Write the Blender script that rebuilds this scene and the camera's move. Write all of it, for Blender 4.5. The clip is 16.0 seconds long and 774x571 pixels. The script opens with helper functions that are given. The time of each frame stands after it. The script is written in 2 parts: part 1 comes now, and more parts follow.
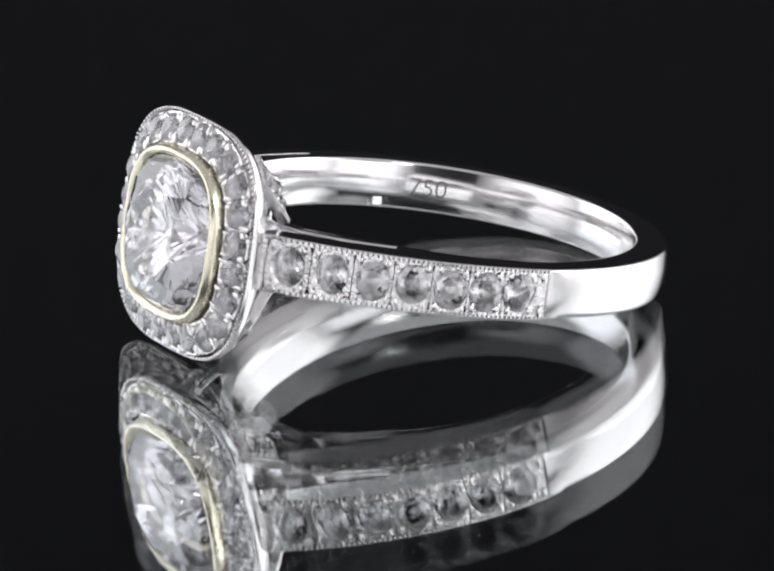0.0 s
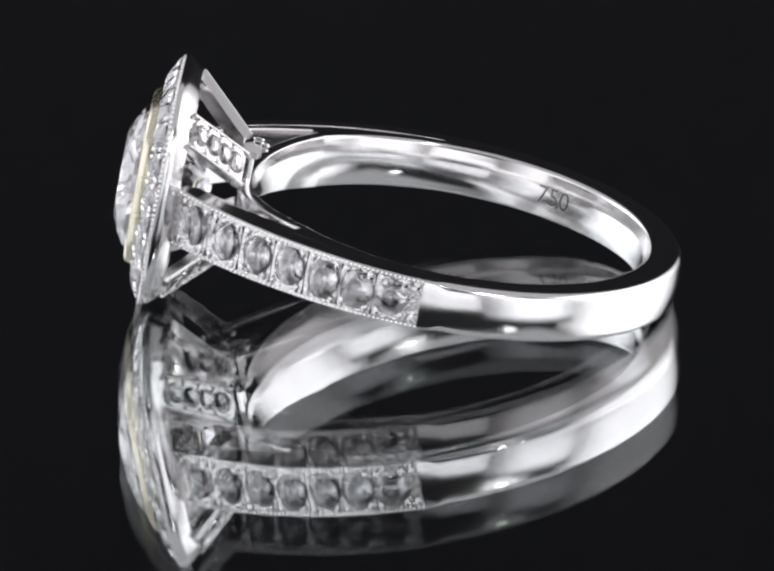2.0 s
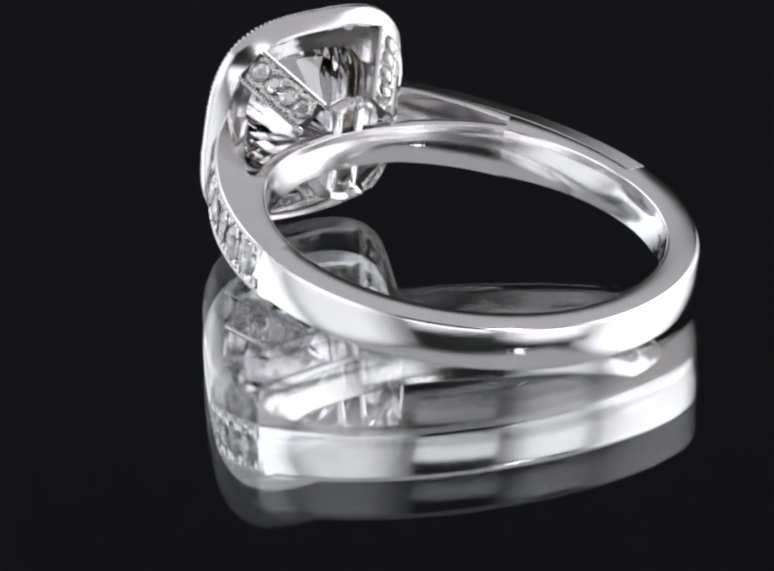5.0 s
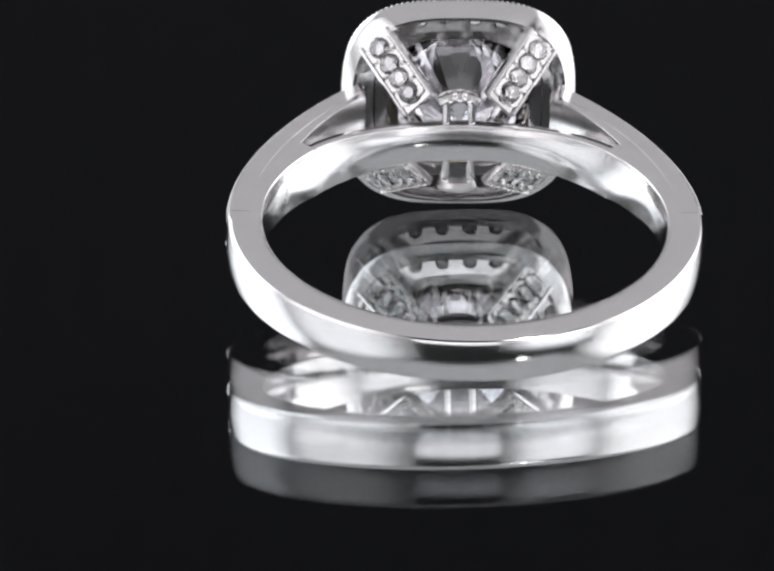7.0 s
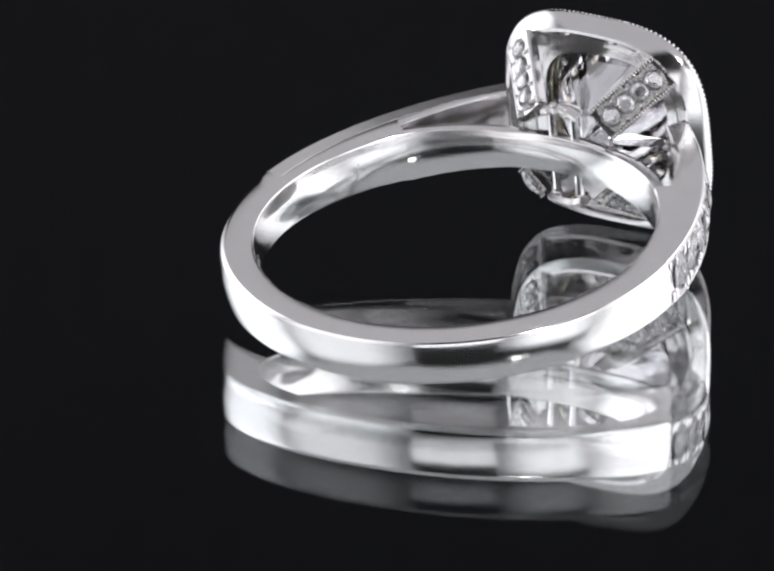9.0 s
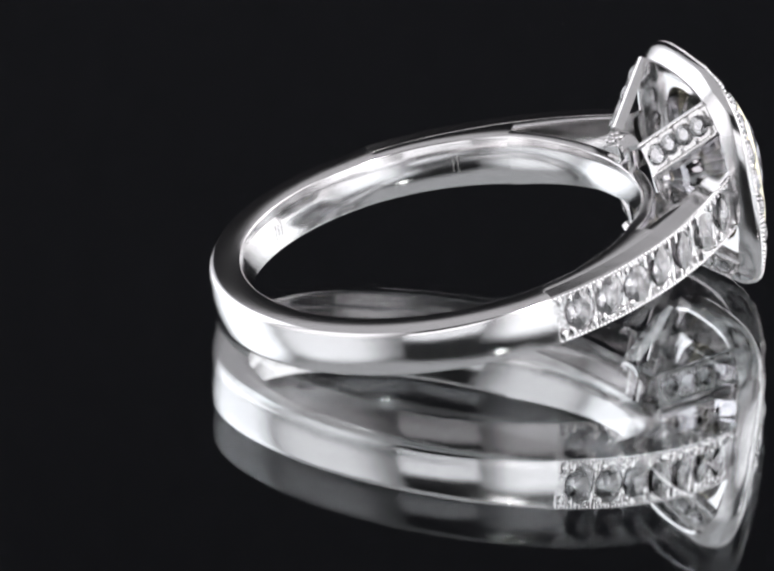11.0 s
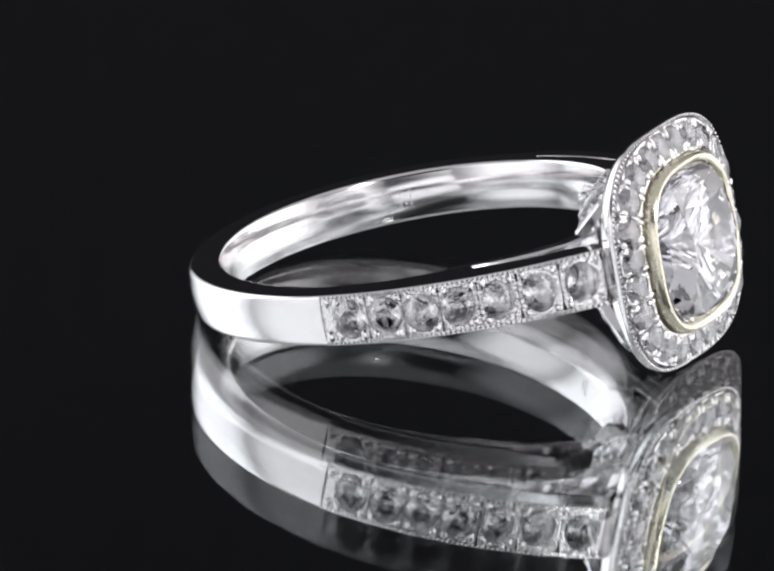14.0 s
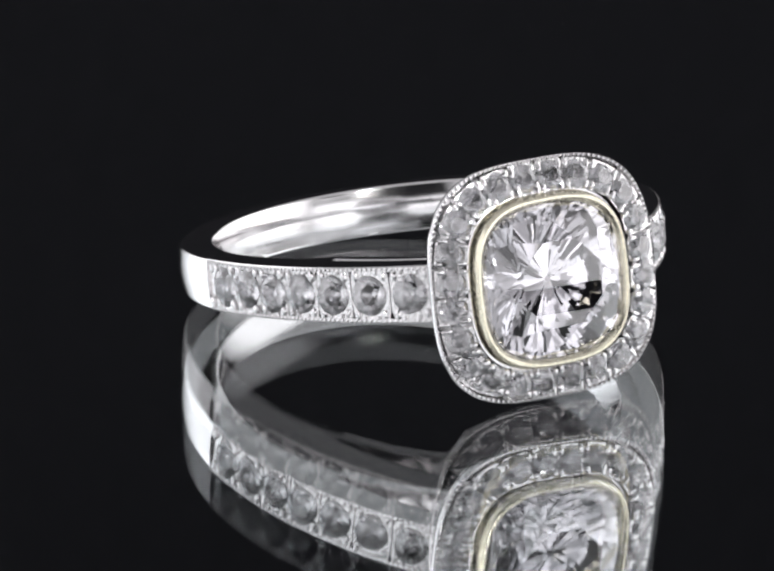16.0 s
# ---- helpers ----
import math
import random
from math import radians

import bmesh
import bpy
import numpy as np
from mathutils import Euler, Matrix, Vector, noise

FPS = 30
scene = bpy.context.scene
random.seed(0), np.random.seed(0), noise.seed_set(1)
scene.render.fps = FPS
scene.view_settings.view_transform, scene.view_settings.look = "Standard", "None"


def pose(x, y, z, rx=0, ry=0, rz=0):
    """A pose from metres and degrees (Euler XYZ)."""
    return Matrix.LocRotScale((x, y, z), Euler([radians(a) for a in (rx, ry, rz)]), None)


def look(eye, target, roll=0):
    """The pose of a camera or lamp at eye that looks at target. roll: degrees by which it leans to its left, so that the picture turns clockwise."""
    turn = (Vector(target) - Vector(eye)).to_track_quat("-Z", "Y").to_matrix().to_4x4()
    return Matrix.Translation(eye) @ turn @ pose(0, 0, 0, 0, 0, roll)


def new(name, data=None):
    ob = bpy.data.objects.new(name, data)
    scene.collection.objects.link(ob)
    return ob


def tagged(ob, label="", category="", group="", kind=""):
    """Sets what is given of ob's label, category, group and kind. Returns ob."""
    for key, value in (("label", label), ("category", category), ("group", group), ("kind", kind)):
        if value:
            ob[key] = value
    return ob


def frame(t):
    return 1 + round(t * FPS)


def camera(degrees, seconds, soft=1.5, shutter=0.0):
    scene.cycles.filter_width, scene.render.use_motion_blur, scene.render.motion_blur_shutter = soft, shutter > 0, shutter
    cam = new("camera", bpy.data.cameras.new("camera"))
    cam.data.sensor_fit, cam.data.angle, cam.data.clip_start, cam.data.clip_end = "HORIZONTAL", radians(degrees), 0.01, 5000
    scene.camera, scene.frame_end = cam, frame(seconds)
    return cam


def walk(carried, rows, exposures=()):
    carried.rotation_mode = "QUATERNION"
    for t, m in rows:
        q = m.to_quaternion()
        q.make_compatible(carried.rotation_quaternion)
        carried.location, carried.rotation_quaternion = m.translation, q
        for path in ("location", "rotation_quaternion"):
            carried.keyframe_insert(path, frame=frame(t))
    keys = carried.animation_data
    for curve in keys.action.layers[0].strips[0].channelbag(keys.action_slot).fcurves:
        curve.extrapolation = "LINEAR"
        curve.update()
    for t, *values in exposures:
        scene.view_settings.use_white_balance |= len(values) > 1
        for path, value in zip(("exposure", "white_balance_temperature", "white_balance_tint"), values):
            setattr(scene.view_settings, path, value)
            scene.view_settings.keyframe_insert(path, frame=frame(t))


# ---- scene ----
MM = 0.001

# camera: a long lens, still, half an arm's length from the ring
EYE = Vector((0.0, -0.37361, 0.13423))
YAW, PITCH, ROLL = radians(-0.369), radians(-19.646), -0.317
AIM = EYE + 0.39 * Vector((math.sin(YAW) * math.cos(PITCH), math.cos(YAW) * math.cos(PITCH), math.sin(PITCH)))
cam = camera(5.0, 16.0, soft=2.5)
walk(cam, [(0.0, look(EYE, AIM, ROLL)), (16.0, look(EYE, AIM, ROLL))])

# ---- light: a small photo booth, black behind, diffuser lamps at the sides and above, added glow panels in front, one LED lamp beside the lens ----
world = bpy.data.worlds.new("world")
scene.world = world
world.use_nodes = True
world.node_tree.nodes["Background"].inputs[0].default_value = (0.9, 0.92, 1.0, 1)
world.node_tree.nodes["Background"].inputs[1].default_value = 0.006


def area_lamp(name, eye, target, sx, sy, radiance, colour=(1, 1, 1)):
    data = bpy.data.lights.new(name, "AREA")
    data.shape, data.size, data.size_y = "RECTANGLE", sx, sy
    data.energy, data.color = radiance * math.pi * sx * sy, colour
    ob = new(name, data)
    ob.matrix_world = look(eye, target)
    return ob


area_lamp("led_lamp", (0.135, -0.235, 0.200), (0, 0, 0.0), 0.014, 0.014, 800.0)


# ---- materials ----
def material(name):
    m = bpy.data.materials.new(name)
    m.use_nodes = True
    n = m.node_tree
    return m, n, n.nodes["Principled BSDF"]


def add(n, kind, **values):
    node = n.nodes.new(kind)
    for k, v in values.items():
        node.inputs[k.replace("_", " ")].default_value = v
    return node


def metal(name, colour, rough, bump, scale):
    m, n, b = material(name)
    b.inputs["Metallic"].default_value = 1
    co = n.nodes.new("ShaderNodeTexCoord")
    fine = add(n, "ShaderNodeTexNoise", Scale=scale, Detail=4.0, Roughness=0.6)
    wide = add(n, "ShaderNodeTexNoise", Scale=scale * 0.08, Detail=2.0)
    for t in (fine, wide):
        n.links.new(co.outputs["Object"], t.inputs["Vector"])
    ramp = n.nodes.new("ShaderNodeMapRange")
    ramp.inputs["To Min"].default_value, ramp.inputs["To Max"].default_value = rough * 0.6, rough * 1.5
    n.links.new(fine.outputs["Fac"], ramp.inputs["Value"])
    n.links.new(ramp.outputs["Result"], b.inputs["Roughness"])
    mix = n.nodes.new("ShaderNodeMix")
    mix.data_type = "RGBA"
    mix.inputs["A"].default_value = (*colour, 1)
    mix.inputs["B"].default_value = (*[c * 0.9 for c in colour], 1)
    n.links.new(wide.outputs["Fac"], mix.inputs["Factor"])
    n.links.new(mix.outputs["Result"], b.inputs["Base Color"])
    bm = add(n, "ShaderNodeBump", Strength=bump, Distance=0.00004)
    n.links.new(wide.outputs["Fac"], bm.inputs["Height"])
    n.links.new(bm.outputs["Normal"], b.inputs["Normal"])
    return m


WHITE_GOLD = metal("white_gold", (0.86, 0.85, 0.85), 0.125, 0.10, 9000)
SETTING = metal("white_gold_setting", (0.84, 0.83, 0.82), 0.26, 0.3, 9000)
BED = metal("pave_bed_gold", (0.90, 0.89, 0.89), 0.18, 1.0, 90000)
YELLOW_GOLD = metal("yellow_gold", (0.90, 0.855, 0.68), 0.24, 0.15, 9000)
# gold darkened in colour for the shade inside engraved grooves
MARK_SHADE = metal("mark_shade_gold", (0.24, 0.235, 0.23), 0.34, 0.3, 9000)


def gem(name, ior, tint):
    m, n, b = material(name)
    b.inputs["Base Color"].default_value = (*tint, 1)
    b.inputs["Transmission Weight"].default_value = 1
    b.inputs["Roughness"].default_value = 0.0
    b.inputs["IOR"].default_value = ior
    return m


DIAMOND = gem("diamond", 2.4, (0.975, 0.955, 1.0))
MELEE = gem("melee_diamond", 2.4, (0.98, 0.98, 1.0))
GLASS = gem("mirror_glass", 1.5, (0.985, 1.0, 0.995))

SILVER, _n, _b = material("silvering")
_b.inputs["Metallic"].default_value, _b.inputs["Roughness"].default_value = 1, 0.015
_b.inputs["Base Color"].default_value = (0.80, 0.82, 0.825, 1)


def cloth(name, colour):
    m, n, b = material(name)
    b.inputs["Roughness"].default_value = 1
    b.inputs["Specular IOR Level"].default_value = 0.05
    t = add(n, "ShaderNodeTexNoise", Scale=400.0, Detail=5.0)
    r = n.nodes.new("ShaderNodeMix")
    r.data_type = "RGBA"
    r.inputs["A"].default_value = (*[c * 0.7 for c in colour], 1)
    r.inputs["B"].default_value = (*[c * 1.3 for c in colour], 1)
    n.links.new(t.outputs["Fac"], r.inputs["Factor"])
    n.links.new(r.outputs["Result"], b.inputs["Base Color"])
    return m


BLACK_CLOTH = cloth("black_cloth", (0.046, 0.046, 0.052))


def glow(name, radiance, colour, plateau, standing):
    """A diffuser lit from behind: full in the middle, falling off towards its edges."""
    m = bpy.data.materials.new(name)
    m.use_nodes = True
    n = m.node_tree
    n.nodes.clear()
    out, em = n.nodes.new("ShaderNodeOutputMaterial"), n.nodes.new("ShaderNodeEmission")
    em.inputs["Color"].default_value = (*colour, 1)
    co, split = n.nodes.new("ShaderNodeTexCoord"), n.nodes.new("ShaderNodeSeparateXYZ")
    n.links.new(co.outputs["Generated"], split.inputs[0])
    sides = []
    for axis in ("X", "Y"):
        off = add(n, "ShaderNodeMath")
        off.operation = "SUBTRACT"
        off.inputs[1].default_value = 0.5
        size = n.nodes.new("ShaderNodeMath")
        size.operation = "ABSOLUTE" if axis == "X" or not standing else "MULTIPLY"
        size.inputs[1].default_value = 1.0
        fall = n.nodes.new("ShaderNodeMapRange")
        fall.interpolation_type = "SMOOTHSTEP"
        for k, v in (("From Min", plateau), ("From Max", 0.5), ("To Min", 1.0), ("To Max", 0.22 if standing and axis == "X" else 0.06)):
            fall.inputs[k].default_value = v
        n.links.new(split.outputs[axis], off.inputs[0])
        n.links.new(off.outputs[0], size.inputs[0])
        n.links.new(size.outputs[0], fall.inputs["Value"])
        sides.append(fall)
    both, power = n.nodes.new("ShaderNodeMath"), n.nodes.new("ShaderNodeMath")
    both.operation = power.operation = "MULTIPLY"
    power.inputs[1].default_value = radiance
    n.links.new(sides[0].outputs[0], both.inputs[0])
    n.links.new(sides[1].outputs[0], both.inputs[1])
    n.links.new(both.outputs[0], power.inputs[0])
    n.links.new(power.outputs[0], em.inputs["Strength"])
    n.links.new(em.outputs[0], out.inputs["Surface"])
    return m


# ---- mesh helpers; shapes are given in millimetres ----
def mesh_of(name, verts, faces, mat, smooth=True, angle=32):
    me = bpy.data.meshes.new(name)
    me.from_pydata([(x * MM, y * MM, z * MM) for x, y, z in verts], [], faces)
    bm = bmesh.new()
    bm.from_mesh(me)
    bmesh.ops.recalc_face_normals(bm, faces=bm.faces)
    bm.to_mesh(me)
    bm.free()
    me.materials.append(mat)
    if smooth:
        me.polygons.foreach_set("use_smooth", [True] * len(me.polygons))
        me.set_sharp_from_angle(angle=radians(angle))
    me.update()
    return me


def part(name, me, parent, m=None, label=""):
    ob = new(name, me)
    ob.parent = parent
    if m is not None:
        ob.matrix_basis = m
    if label:
        tagged(ob, label)
    return ob


def sweep(rings, closed=False):
    """Faces through rings of equal length; closed joins last to first, else the ends are capped."""
    k = len(rings[0])
    verts = [v for r in rings for v in r]
    faces = []
    n = len(rings)
    for i in range(n if closed else n - 1):
        a, b = i * k, ((i + 1) % n) * k
        for j in range(k):
            faces.append((a + j, a + (j + 1) % k, b + (j + 1) % k, b + j))
    if not closed:
        faces.append(tuple(range(k)))
        faces.append(tuple(range((n - 1) * k, n * k)))
    return verts, faces


def bar_profile(r0, r1, hw, bevel=0.1, dome=0.0, crown=0.0, slope=0.0, inside=0.05):
    """A bar section as (r, z): r0 inside, r1 outside, half-width hw; inner side domed, outer side crowned, outer edges sloped."""
    pts = []
    corners = ((1, 1, 0), (0, 1, 90), (0, -1, 180), (1, -1, 270))
    for far, side, a0 in corners:
        b = bevel if far else inside
        cr, cz = (r1 - b if far else r0 + b), side * (hw - b)
        for k in range(5):
            a = radians(a0 + k * 22.5)
            dr, dz = b * math.cos(a), b * math.sin(a)
            if far and abs(math.cos(a)) < 0.4:
                dr -= slope * 1.8
            if far and abs(math.cos(a)) > 0.9:
                dz -= side * slope
            pts.append((cr + dr, cz + dz))
        if a0 == 90 and dome:
            pts += [(r0 - dome * (1 - q * q), -q * (hw - inside)) for q in (-0.8, -0.6, -0.4, -0.2, 0, 0.2, 0.4, 0.6, 0.8)]
        if a0 == 270 and crown:
            pts += [(r1 + crown * (1 - q * q), q * (hw - bevel - slope)) for q in (-0.75, -0.5, -0.25, 0, 0.25, 0.5, 0.75)]
    return pts


def polar(r, deg, z):
    return (r * math.cos(radians(deg)), r * math.sin(radians(deg)), z)


def merged(pieces):
    verts, faces = [], []
    for v, f in pieces:
        o = len(verts)
        verts += v
        faces += [tuple(i + o for i in g) for g in f]
    return verts, faces


def ball(c, r, seg=8, rows=5):
    verts = [(c[0], c[1], c[2] + r)]
    for i in range(1, rows):
        a = math.pi * i / rows
        for j in range(seg):
            b = 2 * math.pi * j / seg
            verts.append((c[0] + r * math.sin(a) * math.cos(b), c[1] + r * math.sin(a) * math.sin(b), c[2] + r * math.cos(a)))
    verts.append((c[0], c[1], c[2] - r))
    faces = [(0, 1 + j, 1 + (j + 1) % seg) for j in range(seg)]
    for i in range(rows - 2):
        for j in range(seg):
            a, b = 1 + i * seg, 1 + (i + 1) * seg
            faces.append((a + j, b + j, b + (j + 1) % seg, a + (j + 1) % seg))
    last = len(verts) - 1
    a = 1 + (rows - 2) * seg
    faces += [(last, a + (j + 1) % seg, a + j) for j in range(seg)]
    return verts, faces


def hull(name, points, mat):
    bm = bmesh.new()
    for p in points:
        bm.verts.new([c * MM * 1000 for c in p])
    res = bmesh.ops.convex_hull(bm, input=bm.verts)
    dead = [v for v in bm.verts if not v.link_faces]
    bmesh.ops.delete(bm, geom=dead, context="VERTS")
    bmesh.ops.dissolve_limit(bm, angle_limit=radians(0.6), verts=bm.verts, edges=bm.edges)
    for v in bm.verts:
        v.co *= MM
    bmesh.ops.recalc_face_normals(bm, faces=bm.faces)
    me = bpy.data.meshes.new(name)
    bm.to_mesh(me)
    bm.free()
    me.materials.append(mat)
    return me


def frame_on(point, normal, up=(0, 0, 1)):
    """A pose in the ring's space with its own z along normal and y near up; millimetres."""
    z = Vector(normal).normalized()
    x = Vector(up).cross(z).normalized()
    y = z.cross(x)
    m = Matrix((x, y, z)).transposed().to_4x4()
    m.translation = Vector(point) * MM
    return m


# ---- the ring's form, in its own space: z is the finger's axis, y points to the head ----
R_IN, R_OUT, SHIFT = 9.03, 10.57, 0.16
DOME = 0.15           # how far the inside of the band swells towards the finger
END = 69.0            # where the shoulders meet the head, degrees up from the x axis
SLIT = 42.5           # where shoulder and gallery part
HALF_X, HALF_Z = 5.387, 5.293
HEAD = pose(0.000083, 0.000166, 0)   # the head sits a little off the band's middle


def rise(deg):
    """Degrees from the x axis towards the head, for either side."""
    a = (deg + 180) % 360 - 180
    return 90 - abs(90 - a) if a > -90 else -90


def outer(deg):
    s = max(0.0, rise(deg)) / END
    back = max(0.0, -math.sin(radians(deg)))
    return R_OUT + 2.4 * s ** 2.6 + 0.09 * min(1.0, back * 2)


def inner(deg):
    """The finger hole, set a little off towards the back."""
    return R_IN - SHIFT * math.sin(radians(deg))


def half_width(deg):
    return 1.12 + 0.2 * max(0.0, min(1.0, rise(deg) / END))


def chamfer(deg):
    """How far the upper and lower edges of the shoulders slope in."""
    return 0.04 * max(0.0, min(1.0, (rise(deg) - 6.0) / 34.0))


def edge_round(deg):
    """The band's outer edges: worn round at the back, crisp under the stones."""
    return 0.04 if rise(deg) > 3.4 else 0.09 + 0.23 * min(1.0, (3.4 - rise(deg)) / 30.0)


def cushion(a, b, count, power=3.0):
    pts = []
    for i in range(count):
        t = 2 * math.pi * i / count
        c, s = math.cos(t), math.sin(t)
        k = (abs(c / a) ** power + abs(s / b) ** power) ** (-1 / power)
        pts.append((k * c, k * s))
    return pts


def brilliant(name, mat):
    pts = [(0, 0, -0.82)]
    for i in range(8):
        a = i * 45
        pts.append(polar(0.52, a + 22.5, 0.34))
        pts.append(polar(0.76, a, 0.22))
        pts.append(polar(0.40, a + 22.5, -0.57))
    for i in range(16):
        pts.append(polar(0.73, i * 22.5 + 11.25, -0.29))
        pts.append(polar(1.0, i * 22.5, 0.03))
        pts.append(polar(1.0, i * 22.5, -0.03))
    return hull(name, pts, mat)


def scaled(me, name, s):
    me = me.copy()
    me.name = name
    me.transform(Matrix.Scale(s, 4))
    return me


def seat(place, half_u, half_v, radius, oval=1.0):
    """A bed for one small stone: a pad with a conical hole; place(u, v, depth) maps it onto the ring."""
    n, loops = 24, [[], [], [], [], []]
    for i in range(n):
        a = 2 * math.pi * (i + 0.5) / n
        c, q = math.cos(a), math.sin(a)
        k = min(half_u / abs(c), half_v / abs(q))
        for loop, size, depth in zip(loops, (k, k, radius, radius * 0.9, radius * 0.25), (0.34, 0, 0, 0.08, 0.66)):
            loop.append(place(size * c, size * q * (1.0 if size == k else oval), depth))
    verts = [v for loop in loops for v in loop]
    faces = [(j * n + i, j * n + (i + 1) % n, (j + 1) * n + (i + 1) % n, (j + 1) * n + i) for j in range(4) for i in range(n)]
    faces.append(tuple(range(4 * n, 5 * n)))
    return verts, faces


def build_ring():
    ring = new("diamond_ring")
    tagged(ring, "polished white gold halo diamond ring lying on a mirror", "ring")

    # shank: back and sides of the band
    rings = []
    turns = [180 - SLIT + i * (180 + 2 * SLIT) / 120 for i in range(121)] + [176.62, 176.58, 363.38, 363.42]
    for deg in sorted(turns):
        rings.append([polar(r, deg, z) for r, z in bar_profile(inner(deg), outer(deg) - (0.8 if rise(deg) > 3.4 else 0.0), half_width(deg), edge_round(deg), DOME, 0.001 if rise(deg) > 3.4 else 0.08, 0.0, 0.16)])
    part("shank", mesh_of("shank", *sweep(rings), WHITE_GOLD), ring, None, "polished white gold band")
    # gallery: the inner arc under the head
    rings = []
    for i in range(61):
        deg = SLIT + i * (180 - 2 * SLIT) / 60
        rings.append([polar(r, deg, z) for r, z in bar_profile(inner(deg), 9.5, half_width(deg) - 0.4 * min(1.0, (rise(deg) - SLIT) / 30), 0.13, DOME)])
    part("gallery", mesh_of("gallery", *sweep(rings), WHITE_GOLD), ring)

    stone = brilliant("pave_diamond", MELEE)
    shoulder_stones = []
    for k in range(4):
        me = stone.copy()
        me.name = "shoulder_diamond"
        me.transform(Matrix.Diagonal((0.80, 0.92, 0.74, 1)) @ pose(0, 0, 0, 0, 0, 11 * k))
        shoulder_stones.append(me)
    halo_stone = scaled(stone, "halo_diamond", 0.68)
    strip_stone = scaled(stone, "gallery_diamond", 0.53)

    verts, faces = ball((0, 0, 0), 0.17, 8, 6)
    claw = mesh_of("claw", [(x * 0.8, y * 1.5, z * 0.65) for x, y, z in verts], faces, WHITE_GOLD)
    small_claw = mesh_of("small_claw", *ball((0, 0, 0), 0.10, 8, 6), WHITE_GOLD)

    rnd = random.Random(7)

    def grain(c, jitter=0.06):
        """A worked grain of metal: uneven in place and size."""
        c = Vector(c) + Vector([rnd.uniform(-jitter, jitter) for _ in range(3)]) * 0.7
        return Matrix.Translation(c * MM) @ Matrix.Diagonal((rnd.uniform(0.75, 1.3), rnd.uniform(0.75, 1.3), rnd.uniform(0.8, 1.3), 1))

    for side in (0, 1):
        def turn(deg):
            return 180 - deg if side else deg
        rings = []
        for i in range(25):
            d = SLIT + i * (END - SLIT) / 24
            thick = 1.45 - 0.3 * i / 24
            rings.append([polar(r, turn(d), z) for r, z in bar_profile(outer(d) - thick, outer(d) - 0.8, half_width(d), 0.04)])
        shoulder = part("shoulder", mesh_of("shoulder", *sweep(rings), WHITE_GOLD), ring, None, "tapered shoulder set with small diamonds")
        # rails with millgrain along both edges
        for edge in (-1, 1):
            rings, beads = [], []
            for i in range(61):
                d = 3.43 + i * (END - 3.43) / 60
                w = half_width(d) - chamfer(d)
                z0, z1, zb = edge * (w + 0.01), edge * (w - 0.2), edge * (half_width(d) + 0.01)
                r1 = outer(d)
                rings.append([polar(r, turn(d), z) for r, z in ((r1 - 0.86, zb), (r1 - 0.06, z0), (r1, z0 - edge * 0.05), (r1, z1), (r1 - 0.86, z1))])
            part("rail", mesh_of("rail", *sweep(rings), WHITE_GOLD), shoulder)
            for i in range(58):
                d = 3.8 + i * (END - 4.5) / 58
                beads.append(ball(polar(outer(d) + 0.005, turn(d), edge * (half_width(d) - chamfer(d) - 0.10)), 0.078, 6, 4))
            tagged(part("millgrain", mesh_of("millgrain", *merged(beads), WHITE_GOLD), shoulder), kind="stuff")
        for d0, d1 in ((3.4, 6.25), (67.36, END - 0.1)):
            rings = []
            for i in range(5):
                d = d0 + 0.04 + i * (d1 - d0 - 0.08) / 4
                w, r1 = half_width(d) - chamfer(d) - 0.19, outer(d) - 0.06
                rings.append([polar(r, turn(d), z) for r, z in ((r1 - 0.35, -w), (r1, -w), (r1, 0), (r1, w), (r1 - 0.35, w))])
            part("pave_edge", mesh_of("pave_edge", *sweep(rings), BED), shoulder)
        for i in range(7):
            d = 10.6 + i * 8.73
            p = polar(outer(d) - 0.07, turn(d), 0)
            half_u = radians(8.73 / 2 - 0.12) * outer(d)

            def place(u, v, depth):
                e = d + math.degrees(u / outer(d))
                return polar(outer(e) - 0.06 - depth, turn(e), v)
            part("pave_seat", mesh_of("pave_seat", *seat(place, half_u, half_width(d) - chamfer(d) - 0.19, min(0.74, half_u - 0.04), 1.15), BED), shoulder)
            m = frame_on(p, polar(1, turn(d), 0)) @ pose(0, 0, 0, 6 * math.sin(i * 2.3 + side), 5 * math.cos(i * 1.7), 0)
            part("pave_diamond", shoulder_stones[(i * 3 + side) % 4], shoulder, m)
        for i in range(7):
            d = 10.6 + i * 8.73
            w = half_width(d) - 0.24 - chamfer(d)
            for k in (-1.5, 1.5):
                for z in (-w, w):
                    part("claw", small_claw, shoulder, grain(polar(outer(d + k) - 0.04, turn(d + k), z)))
        for i in range(8):
            d = 6.25 + i * 8.73
            w = half_width(d) - 0.15 - chamfer(d)
            for k in (-1.35, 1.35):
                for z in (-w + 0.24, w - 0.24):
                    part("claw", claw, shoulder, frame_on(polar(outer(d + k) - 0.02, turn(d + k), z), polar(1, turn(d), 0)) @ grain((0, 0, 0)))

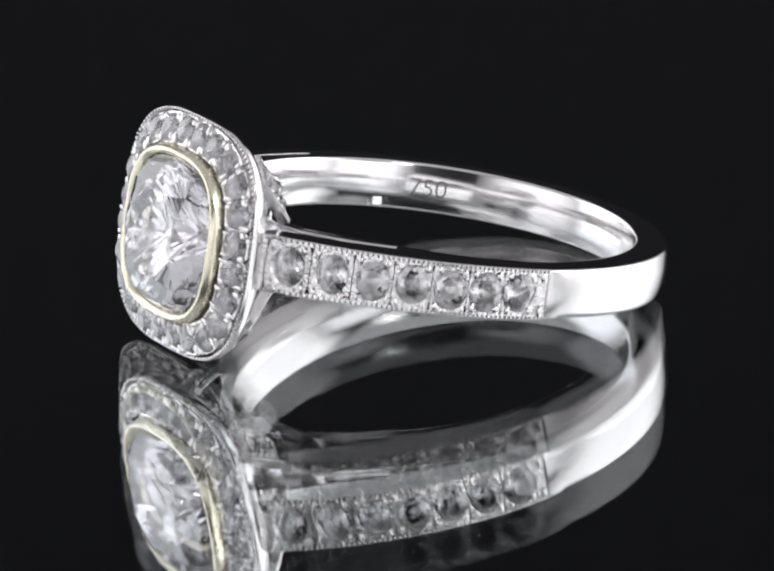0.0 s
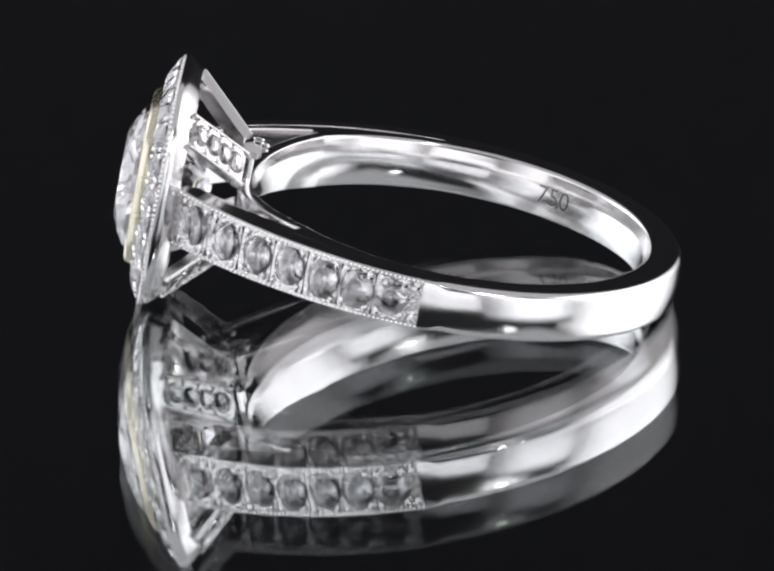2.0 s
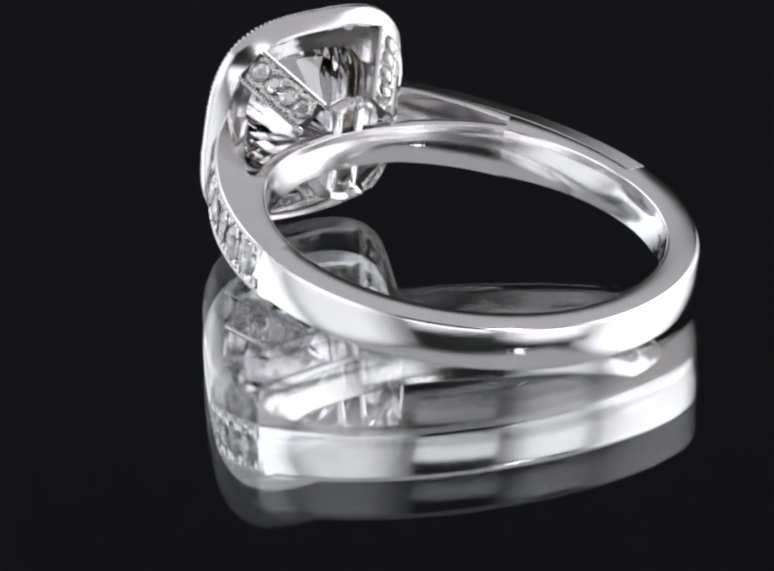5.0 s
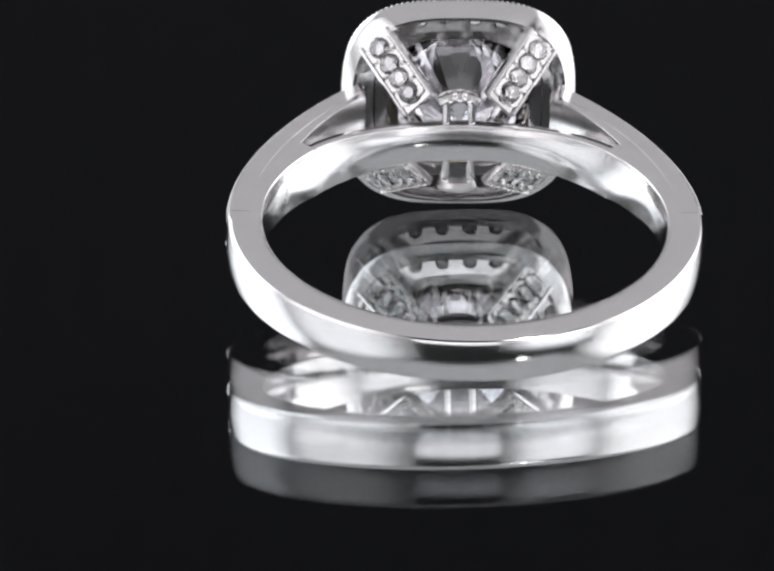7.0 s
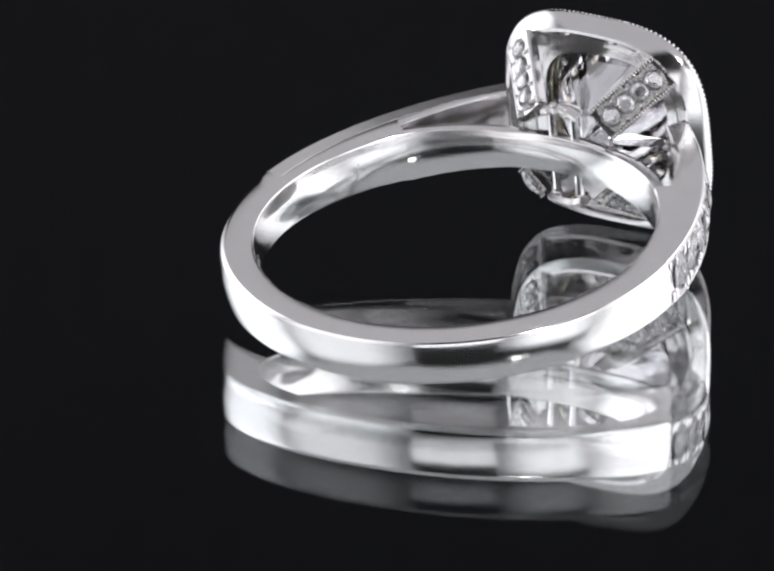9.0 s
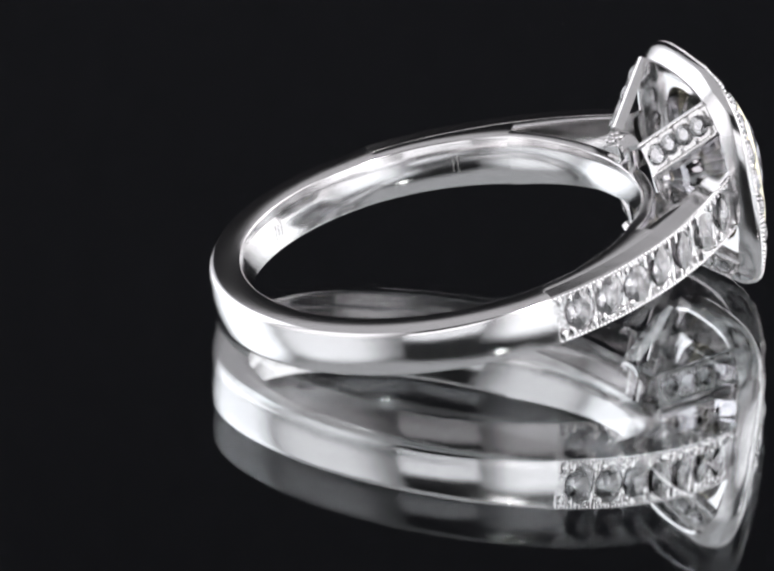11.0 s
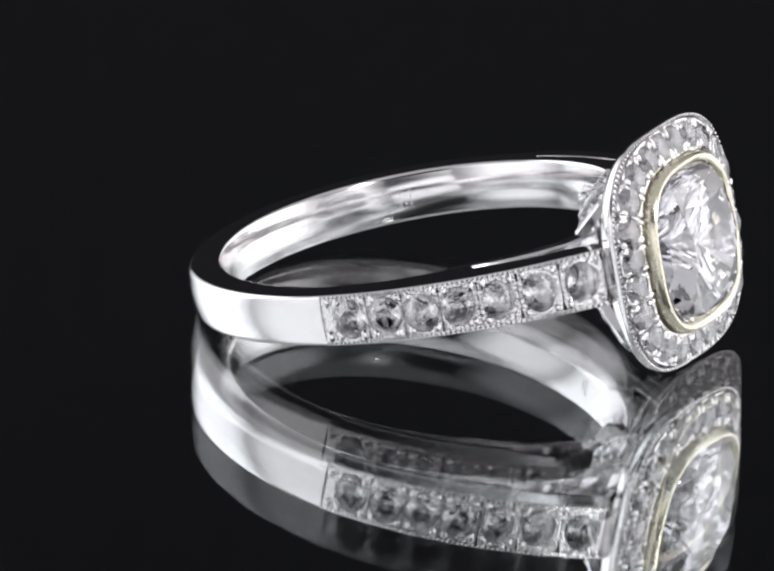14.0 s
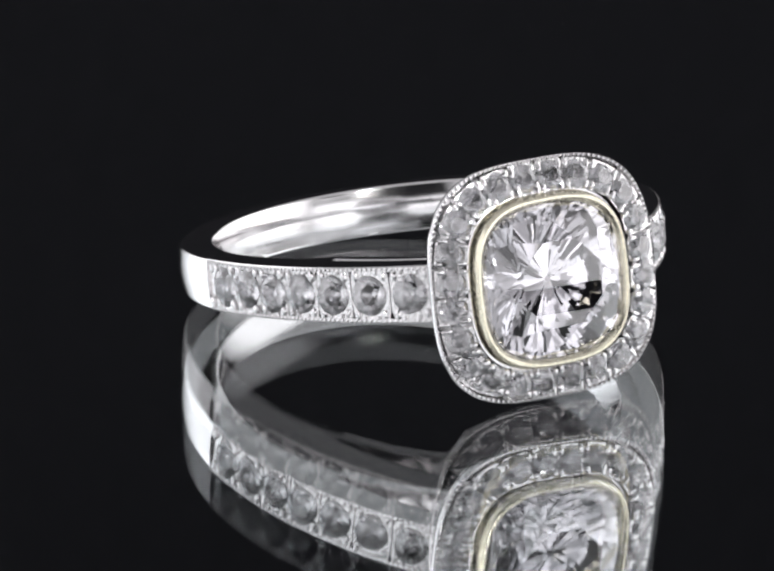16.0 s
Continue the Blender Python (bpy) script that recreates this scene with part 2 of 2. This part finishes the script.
    # halo: a cushion-shaped rim, hollow behind
    section = ((0.62, 11.76), (0.48, 11.76), (0.13, 12.18), (0.03, 12.38), (0.0, 12.55), (0.03, 12.64), (0.12, 12.66), (0.22, 12.40), (1.30, 12.45), (1.45, 12.95),
               (1.48, 12.44), (0.80, 12.40), (0.68, 11.84))
    loops = [cushion(HALF_X - o, HALF_Z - o, 96, max(2.8, 3.15 - 0.5 * o)) for o, y in section]
    rings = [[(loops[j][i][0], section[j][1], loops[j][i][1]) for j in range(len(section))] for i in range(96)]
    halo = part("halo", mesh_of("halo", *sweep(rings, True), WHITE_GOLD), ring, HEAD, "cushion-shaped halo rim with millgrain edge")
    beads = [ball((x, 12.68, z), 0.085, 6, 4) for x, z in cushion(HALF_X - 0.07, HALF_Z - 0.07, 150, 3.12)]
    tagged(part("millgrain", mesh_of("millgrain", *merged(beads), WHITE_GOLD), halo), kind="stuff")
    # halo stones, evenly along the rim
    path = cushion(HALF_X - 0.8, HALF_Z - 0.8, 720, 2.9)
    length = [0.0]
    for i in range(720):
        a, b = path[i], path[(i + 1) % 720]
        length.append(length[-1] + math.dist(a, b))

    def along(u):
        want = (u % 1) * length[-1]
        i = next(j for j in range(720) if length[j + 1] >= want)
        a, b = Vector(path[i]), Vector(path[(i + 1) % 720])
        t = (b - a).normalized()
        return a, Vector((t.y, -t.x))

    for i in range(24):
        def place(u, v, depth):
            c, out = along((i + 0.5) / 24 + u / length[-1])
            return (c.x + out.x * v, 13.0 - 0.36 * v - depth, c.y + out.y * v)
        part("pave_seat", mesh_of("pave_seat", *seat(place, length[-1] / 48 - 0.008, 0.66, 0.60), BED), halo)
    for i in range(24):
        c, out = along((i + 0.5) / 24)
        n = Vector((out.x * 0.36, 1, out.y * 0.36))
        m = frame_on((c.x, 12.99, c.y), n, (out.x, 0, out.y)) @ pose(0, 0, 0, 6 * math.sin(i * 2.1), 6 * math.cos(i * 1.3), 37 * i)
        part("halo_diamond", halo_stone, halo, m)
        c, out = along(i / 24)
        for o in (-0.42, 0.42):
            q = c + out * o
            t = Vector((-out.y, out.x)) * 0.16
            for k in (-1, 1):
                part("claw", claw, halo, frame_on((q.x + k * t.x, 13.05 - o * 0.38, q.y + k * t.y), (out.x * 0.36, 1, out.y * 0.36), (out.x, 0, out.y)) @ grain((0, 0, 0), 0.04))

    # open back of the halo: a ring of stone points between small grains
    for count, offset, height, size in ((24, 0.12, 12.36, 0.34),):
        back_stone = scaled(stone, "back_diamond", size)
        for i in range(count):
            c, out = along((i + 0.5) / count)
            c = c - out * offset
            n = Vector((-out.x * 0.4, -1, -out.y * 0.4))
            part("back_diamond", back_stone, halo, frame_on((c.x, height, c.y), n, (out.x, 0, out.y)) @ pose(0, 0, 0, 14 * math.sin(i * 1.9), 12 * math.cos(i * 2.7), 29 * i))

    # yellow bezel and the centre stone
    section = ((3.74, 13.05), (3.71, 13.42), (3.65, 13.64), (3.57, 13.73), (3.48, 13.74), (3.38, 13.68), (3.30, 13.58), (3.27, 13.1))
    loops = [cushion(a, a + 0.08, 96, 2.9) for a, y in section]
    rings = [[(loops[j][i][0], section[j][1], loops[j][i][1]) for j in range(len(section))] for i in range(96)]
    part("bezel", mesh_of("bezel", *sweep(rings, True), YELLOW_GOLD), ring, HEAD, "thin yellow gold bezel")

    section = ((3.82, 12.45), (3.82, 13.05), (3.34, 13.12), (3.24, 12.75), (3.3, 12.45))
    loops = [cushion(a, a + 0.08, 96, 2.9) for a, y in section]
    rings = [[(loops[j][i][0], section[j][1], loops[j][i][1]) for j in range(len(section))] for i in range(96)]
    part("bezel_seat", mesh_of("bezel_seat", *sweep(rings, True), WHITE_GOLD), ring, HEAD)

    def cush_ring(size, y, count, shift=0.0, power=2.8):
        pts = []
        for i in range(count):
            t = 2 * math.pi * (i + shift) / count
            c, s = math.cos(t), math.sin(t)
            k = size * (abs(c) ** power + abs(s) ** power) ** (-1 / power)
            pts.append((k * c, y, k * s * 1.02))
        return pts
    pts = cush_ring(1.9, 14.54, 8, 0.5) + cush_ring(2.6, 14.25, 8, 0.0) + cush_ring(3.0, 13.95, 16, 0.5)
    pts += cush_ring(3.30, 13.57, 32) + cush_ring(3.30, 13.48, 32)
    pts += cush_ring(2.62, 12.80, 16, 0.5, 2.6) + cush_ring(1.55, 11.78, 8, 0.0, 2.3) + cush_ring(0.15, 10.44, 8, 0.5, 2)
    part("centre_diamond", hull("centre_diamond", pts, DIAMOND), ring, HEAD, "cushion-cut colourless diamond")

    # four pave struts of the basket, from the rim's corners to the gallery
    for sx in (-1, 1):
        for sz in (-1, 1):
            a, b = Vector((sx * 3.76, 12.08, sz * 3.62)), Vector((sx * 1.76, 9.48, sz * 1.66))
            run = (b - a).normalized()
            wide = run.cross(Vector((sx, -1.1, sz))).normalized()
            out = wide.cross(run).normalized()
            if out.dot(Vector((sx, 0, sz))) < 0:
                out = -out
            rings = [[a + (b - a) * t + wide * w + out * o for w, o in ((-0.88, -0.12), (0.88, -0.12), (0.90, 0.28), (0.82, 0.36), (0.72, 0.36), (0.68, 0.18), (-0.68, 0.18), (-0.72, 0.36), (-0.82, 0.36), (-0.90, 0.28))] for t in (0, 1)]
            verts, faces = sweep(rings)
            strut = part("strut", mesh_of("strut", [tuple(v) for v in verts], faces, WHITE_GOLD), ring, None, "basket strut set with small diamonds")
            beads = []
            for i in range(24):
                for w in (-0.77, 0.77):
                    beads.append(ball(a + (b - a) * ((i + 0.5) / 24) + wide * w + out * 0.35, 0.055, 6, 4))
            tagged(part("millgrain", mesh_of("millgrain", *merged(beads), WHITE_GOLD), strut), kind="stuff")
            for i in range(4):
                def place(u, v, depth):
                    return tuple(a + (b - a) * (0.16 + 0.22 * i) + run * u + wide * v + out * (0.35 - depth * 0.6))
                part("pave_seat", mesh_of("pave_seat", *seat(place, 0.41, 0.68, 0.38, 1.3), SETTING), strut)
                c = a + (b - a) * (0.16 + 0.22 * i) + out * 0.34
                part("gallery_diamond", strip_stone, strut, frame_on(c, out, run) @ pose(0, 0, 0, 7 * math.sin(i * 2.2 + sx), 6 * math.cos(i * 1.6 + sz), 31 * i))
                if i < 3:
                    c += (b - a) * 0.11
                    for w in (-0.5, 0.5):
                        part("claw", small_claw, strut, grain(c + wide * w))
    # beaded cups under the stone's point, above and below the gallery, each on two posts
    for sz in (-1, 1):
        rings = []
        for i in range(9):
            t = radians(90 - 30 + i * 7.5)
            rings.append([(r * math.cos(t), y, sz * (0.65 + r * math.sin(t))) for r, y in ((1.5, 8.85), (1.7, 8.65), (1.86, 8.7), (1.95, 9.1), (1.85, 9.5), (1.5, 9.55))])
        cup = part("cup", mesh_of("cup", *sweep(rings), WHITE_GOLD), ring)
        for a, r, y in ((-14, 1.74, 8.66), (0, 1.76, 8.64), (14, 1.74, 8.66), (-7, 1.96, 8.9), (7, 1.96, 8.9)):
            t = radians(90 + a)
            if sz > 0:
                part("claw", claw, cup, Matrix.Translation(Vector((r * math.cos(t), y, sz * (0.65 + r * math.sin(t)))) * MM))
        for x in (-0.58, 0.58):
            rings = [[(x + 0.2 * math.cos(a * math.pi / 4), 9.15 + 0.2 * math.sin(a * math.pi / 4), sz * z) for a in range(8)] for z in (0.9, 2.4)]
            part("post", mesh_of("post", *sweep(rings), WHITE_GOLD), cup)

    # fineness mark inside the band: raised digits, the groove shade is in their colour
    font = bpy.data.curves.new("mark", "FONT")
    font.body, font.size, font.extrude, font.offset = "750", 1.2, 0.02, -0.012
    font.align_x, font.align_y = "CENTER", "CENTER"
    tmp = bpy.data.objects.new("mark", font)
    me = bpy.data.meshes.new_from_object(tmp)
    bpy.data.objects.remove(tmp)
    bm = bmesh.new()
    bm.from_mesh(me)
    for k in range(-8, 9):
        for co, no in (((k * 0.15, 0, 0), (1, 0, 0)), ((0, k * 0.08, 0), (0, 1, 0))):
            bmesh.ops.bisect_plane(bm, geom=bm.verts[:] + bm.edges[:] + bm.faces[:], plane_co=co, plane_no=no)
    bm.to_mesh(me)
    bm.free()
    for v in me.vertices:
        x, y, z = v.co
        d = -32.0 - math.degrees(x / R_IN)
        v.co = Vector(polar(inner(d) - DOME - 0.004 + DOME * (y / 0.96) ** 2 - z, d, y)) * MM
    me.materials.clear()
    me.materials.append(MARK_SHADE)
    part("fineness_mark", me, ring, None, "number 750, the engraving's shade put into dark colour")
    for mid, count in ((154.0, 2), (215.5, 3)):
        for i in range(count):
            d, h = mid + (i - (count - 1) / 2) * 1.5, 0.4 - 0.12 * (i % 2)
            rings = [[polar(inner(q) - DOME - 0.004 + DOME * (z / 0.96) ** 2 - lift, q, z) for q, lift in ((d - 0.25, -0.05), (d - 0.2, 0.02), (d + 0.2, 0.02), (d + 0.25, -0.05))] for z in (-h, -h / 2, 0, h / 2, h)]
            part("hallmark", mesh_of("hallmark", *sweep(rings), SETTING), ring, None, "small worn stamped mark")
    return ring


# ---- the booth ----
def build_mirror():
    plate = new("mirror_plate")
    tagged(plate, "round clear glass mirror plate, three millimetres thick", "mirror")
    rad = 330.0

    def disc(z0, z1, r, bev):
        rings = []
        for i in range(96):
            a = 2 * math.pi * i / 96
            rings.append([(q * math.cos(a), q * math.sin(a), z) for q, z in ((r - bev, z1), (r, z1 - bev), (r, z0 + bev), (r - bev, z0))])
        verts, faces = [], []
        k = 4
        verts = [v for g in rings for v in g]
        for i in range(96):
            a, b = i * k, ((i + 1) % 96) * k
            for j in range(3):
                faces.append((a + j, a + j + 1, b + j + 1, b + j))
        faces.append(tuple(i * k for i in range(96)))
        faces.append(tuple(i * k + 3 for i in range(96)))
        return verts, faces
    part("glass", mesh_of("glass", *disc(-3.0, 0.0, rad, 0.3), GLASS), plate)
    part("silvering", mesh_of("silvering", *disc(-2.98, -2.9, rad - 1, 0.01), SILVER), plate, None, "silvered back")
    return plate


def box(name, x0, x1, y0, y1, z0, z1, mat):
    verts = [(x, y, z) for x in (x0, x1) for y in (y0, y1) for z in (z0, z1)]
    faces = [(0, 1, 3, 2), (4, 6, 7, 5), (0, 4, 5, 1), (2, 3, 7, 6), (0, 2, 6, 4), (1, 5, 7, 3)]
    return new(name, mesh_of(name, [(x * 1000, y * 1000, z * 1000) for x, y, z in verts], faces, mat, smooth=False))


def build_booth():
    tagged(box("floor", -1.0, 1.0, -1.0, 1.1, -0.06, -0.0032, BLACK_CLOTH), "black cloth under the mirror plate", "floor", kind="structure")
    tagged(box("wall_north", -1.0, 1.0, 1.0, 1.05, -0.0032, 0.9, BLACK_CLOTH), "black cloth backdrop", "backdrop", kind="structure")
    # the other walls and the ceiling are unseen, added as a dark surround
    tagged(box("wall_south", -1.0, 1.0, -1.0, -0.95, -0.0032, 0.9, BLACK_CLOTH), "unseen black cloth, added to close the booth", "wall", kind="structure")
    tagged(box("wall_west", -1.0, -0.95, -0.95, 1.0, -0.0032, 0.9, BLACK_CLOTH), "unseen black cloth, added to close the booth", "wall", kind="structure")
    tagged(box("wall_east", 0.95, 1.0, -0.95, 1.0, -0.0032, 0.9, BLACK_CLOTH), "unseen black cloth, added to close the booth", "wall", kind="structure")
    tagged(box("ceiling", -1.0, 1.0, -1.0, 1.05, 0.9, 0.94, BLACK_CLOTH), "unseen black cloth ceiling, added to close the booth", "ceiling", kind="structure")


def softbox(eye, target, sx, sy, radiance, colour, label, plateau=0.40, standing=False):
    """A flat lamp box: dark housing and a glowing diffuser facing target; sizes in metres."""
    lamp = new("softbox")
    lamp.matrix_world = look(eye, target)
    tagged(lamp, label, "lamp", "softboxes of the booth")
    x, y = sx * 500, sy * 500
    verts = [(-x, -y, 0), (x, -y, 0), (x, y, 0), (-x, y, 0)]
    part("diffuser", mesh_of("diffuser", verts, [(0, 1, 2, 3)], glow("diffuser_glow", radiance, colour, plateau, standing), smooth=False), lamp, None, "glowing white diffuser")
    b = 4.0
    rings = [[(-x - b, -y - b, z), (x + b, -y - b, z), (x + b, y + b, z), (-x - b, y + b, z)] for z in (1.0, 30.0)]
    part("housing", mesh_of("housing", *sweep(rings), BLACK_CLOTH, smooth=False), lamp, None, "black lamp housing")
    return lamp


def booth_side(az, dist, width, height, lift, radiance, colour, label):
    """A softbox at az degrees east of the lens's side of the ring."""
    x, y, z = dist * math.sin(radians(az)), -dist * math.cos(radians(az)), lift + height / 2
    return softbox((x, y, z), (0, 0, z), width, height, radiance, colour, label, 0.12, True)


def build_lamps():
    booth_side(-121, 0.46, 0.70, 0.54, 0.0, 2.1, (0.985, 0.985, 1.04), "wide bright softbox beside the mirror plate")
    booth_side(106, 0.42, 0.96, 0.54, 0.0, 2.1, (1.01, 0.985, 1.02), "widest bright softbox beside the mirror plate")
    # two added glow panels: pale tent walls given their own light
    booth_side(-62, 0.45, 0.74, 0.52, 0.0, 1.35, (1.0, 0.985, 1.03), "added glowing panel beside the camera, standing for a lit tent wall")
    booth_side(45, 0.52, 0.56, 0.29, 0.0, 1.75, (1.0, 0.985, 1.03), "low added glowing panel beside the camera, standing for a lit tent wall")
    # added strip, no known lamp: it glows to brighten the stones from the front
    booth_side(-2, 0.60, 1.1, 0.20, -0.003, 1.35, (1.0, 0.985, 1.03), "low added glow strip below the camera, brightening the ring's front")
    softbox((0, 0.12, 0.47), (0, 0.12, 0), 1.1, 1.36, 0.48, (1.0, 0.985, 1.03), "large flat softbox hanging over the mirror plate")


build_booth()
build_lamps()
mirror = build_mirror()
ring = build_ring()

# ---- motion: plate and ring turn slowly clockwise, seen from above ----
REST = pose(0.000992, -0.000405, 0.00302, 10.565, 1.091, -15.955)


def turn_at(t):
    u = t - 8
    return 0.558 - 17.1218 * u - 0.0050 * u * u - 0.0020 * u ** 3


def motions():
    times = [i * 0.5 for i in range(33)]
    walk(mirror, [(t, pose(0, 0, 0, 0, 0, turn_at(t))) for t in times])
    walk(ring, [(t, pose(0, 0, 0, 0, 0, turn_at(t)) @ REST) for t in times])


motions()
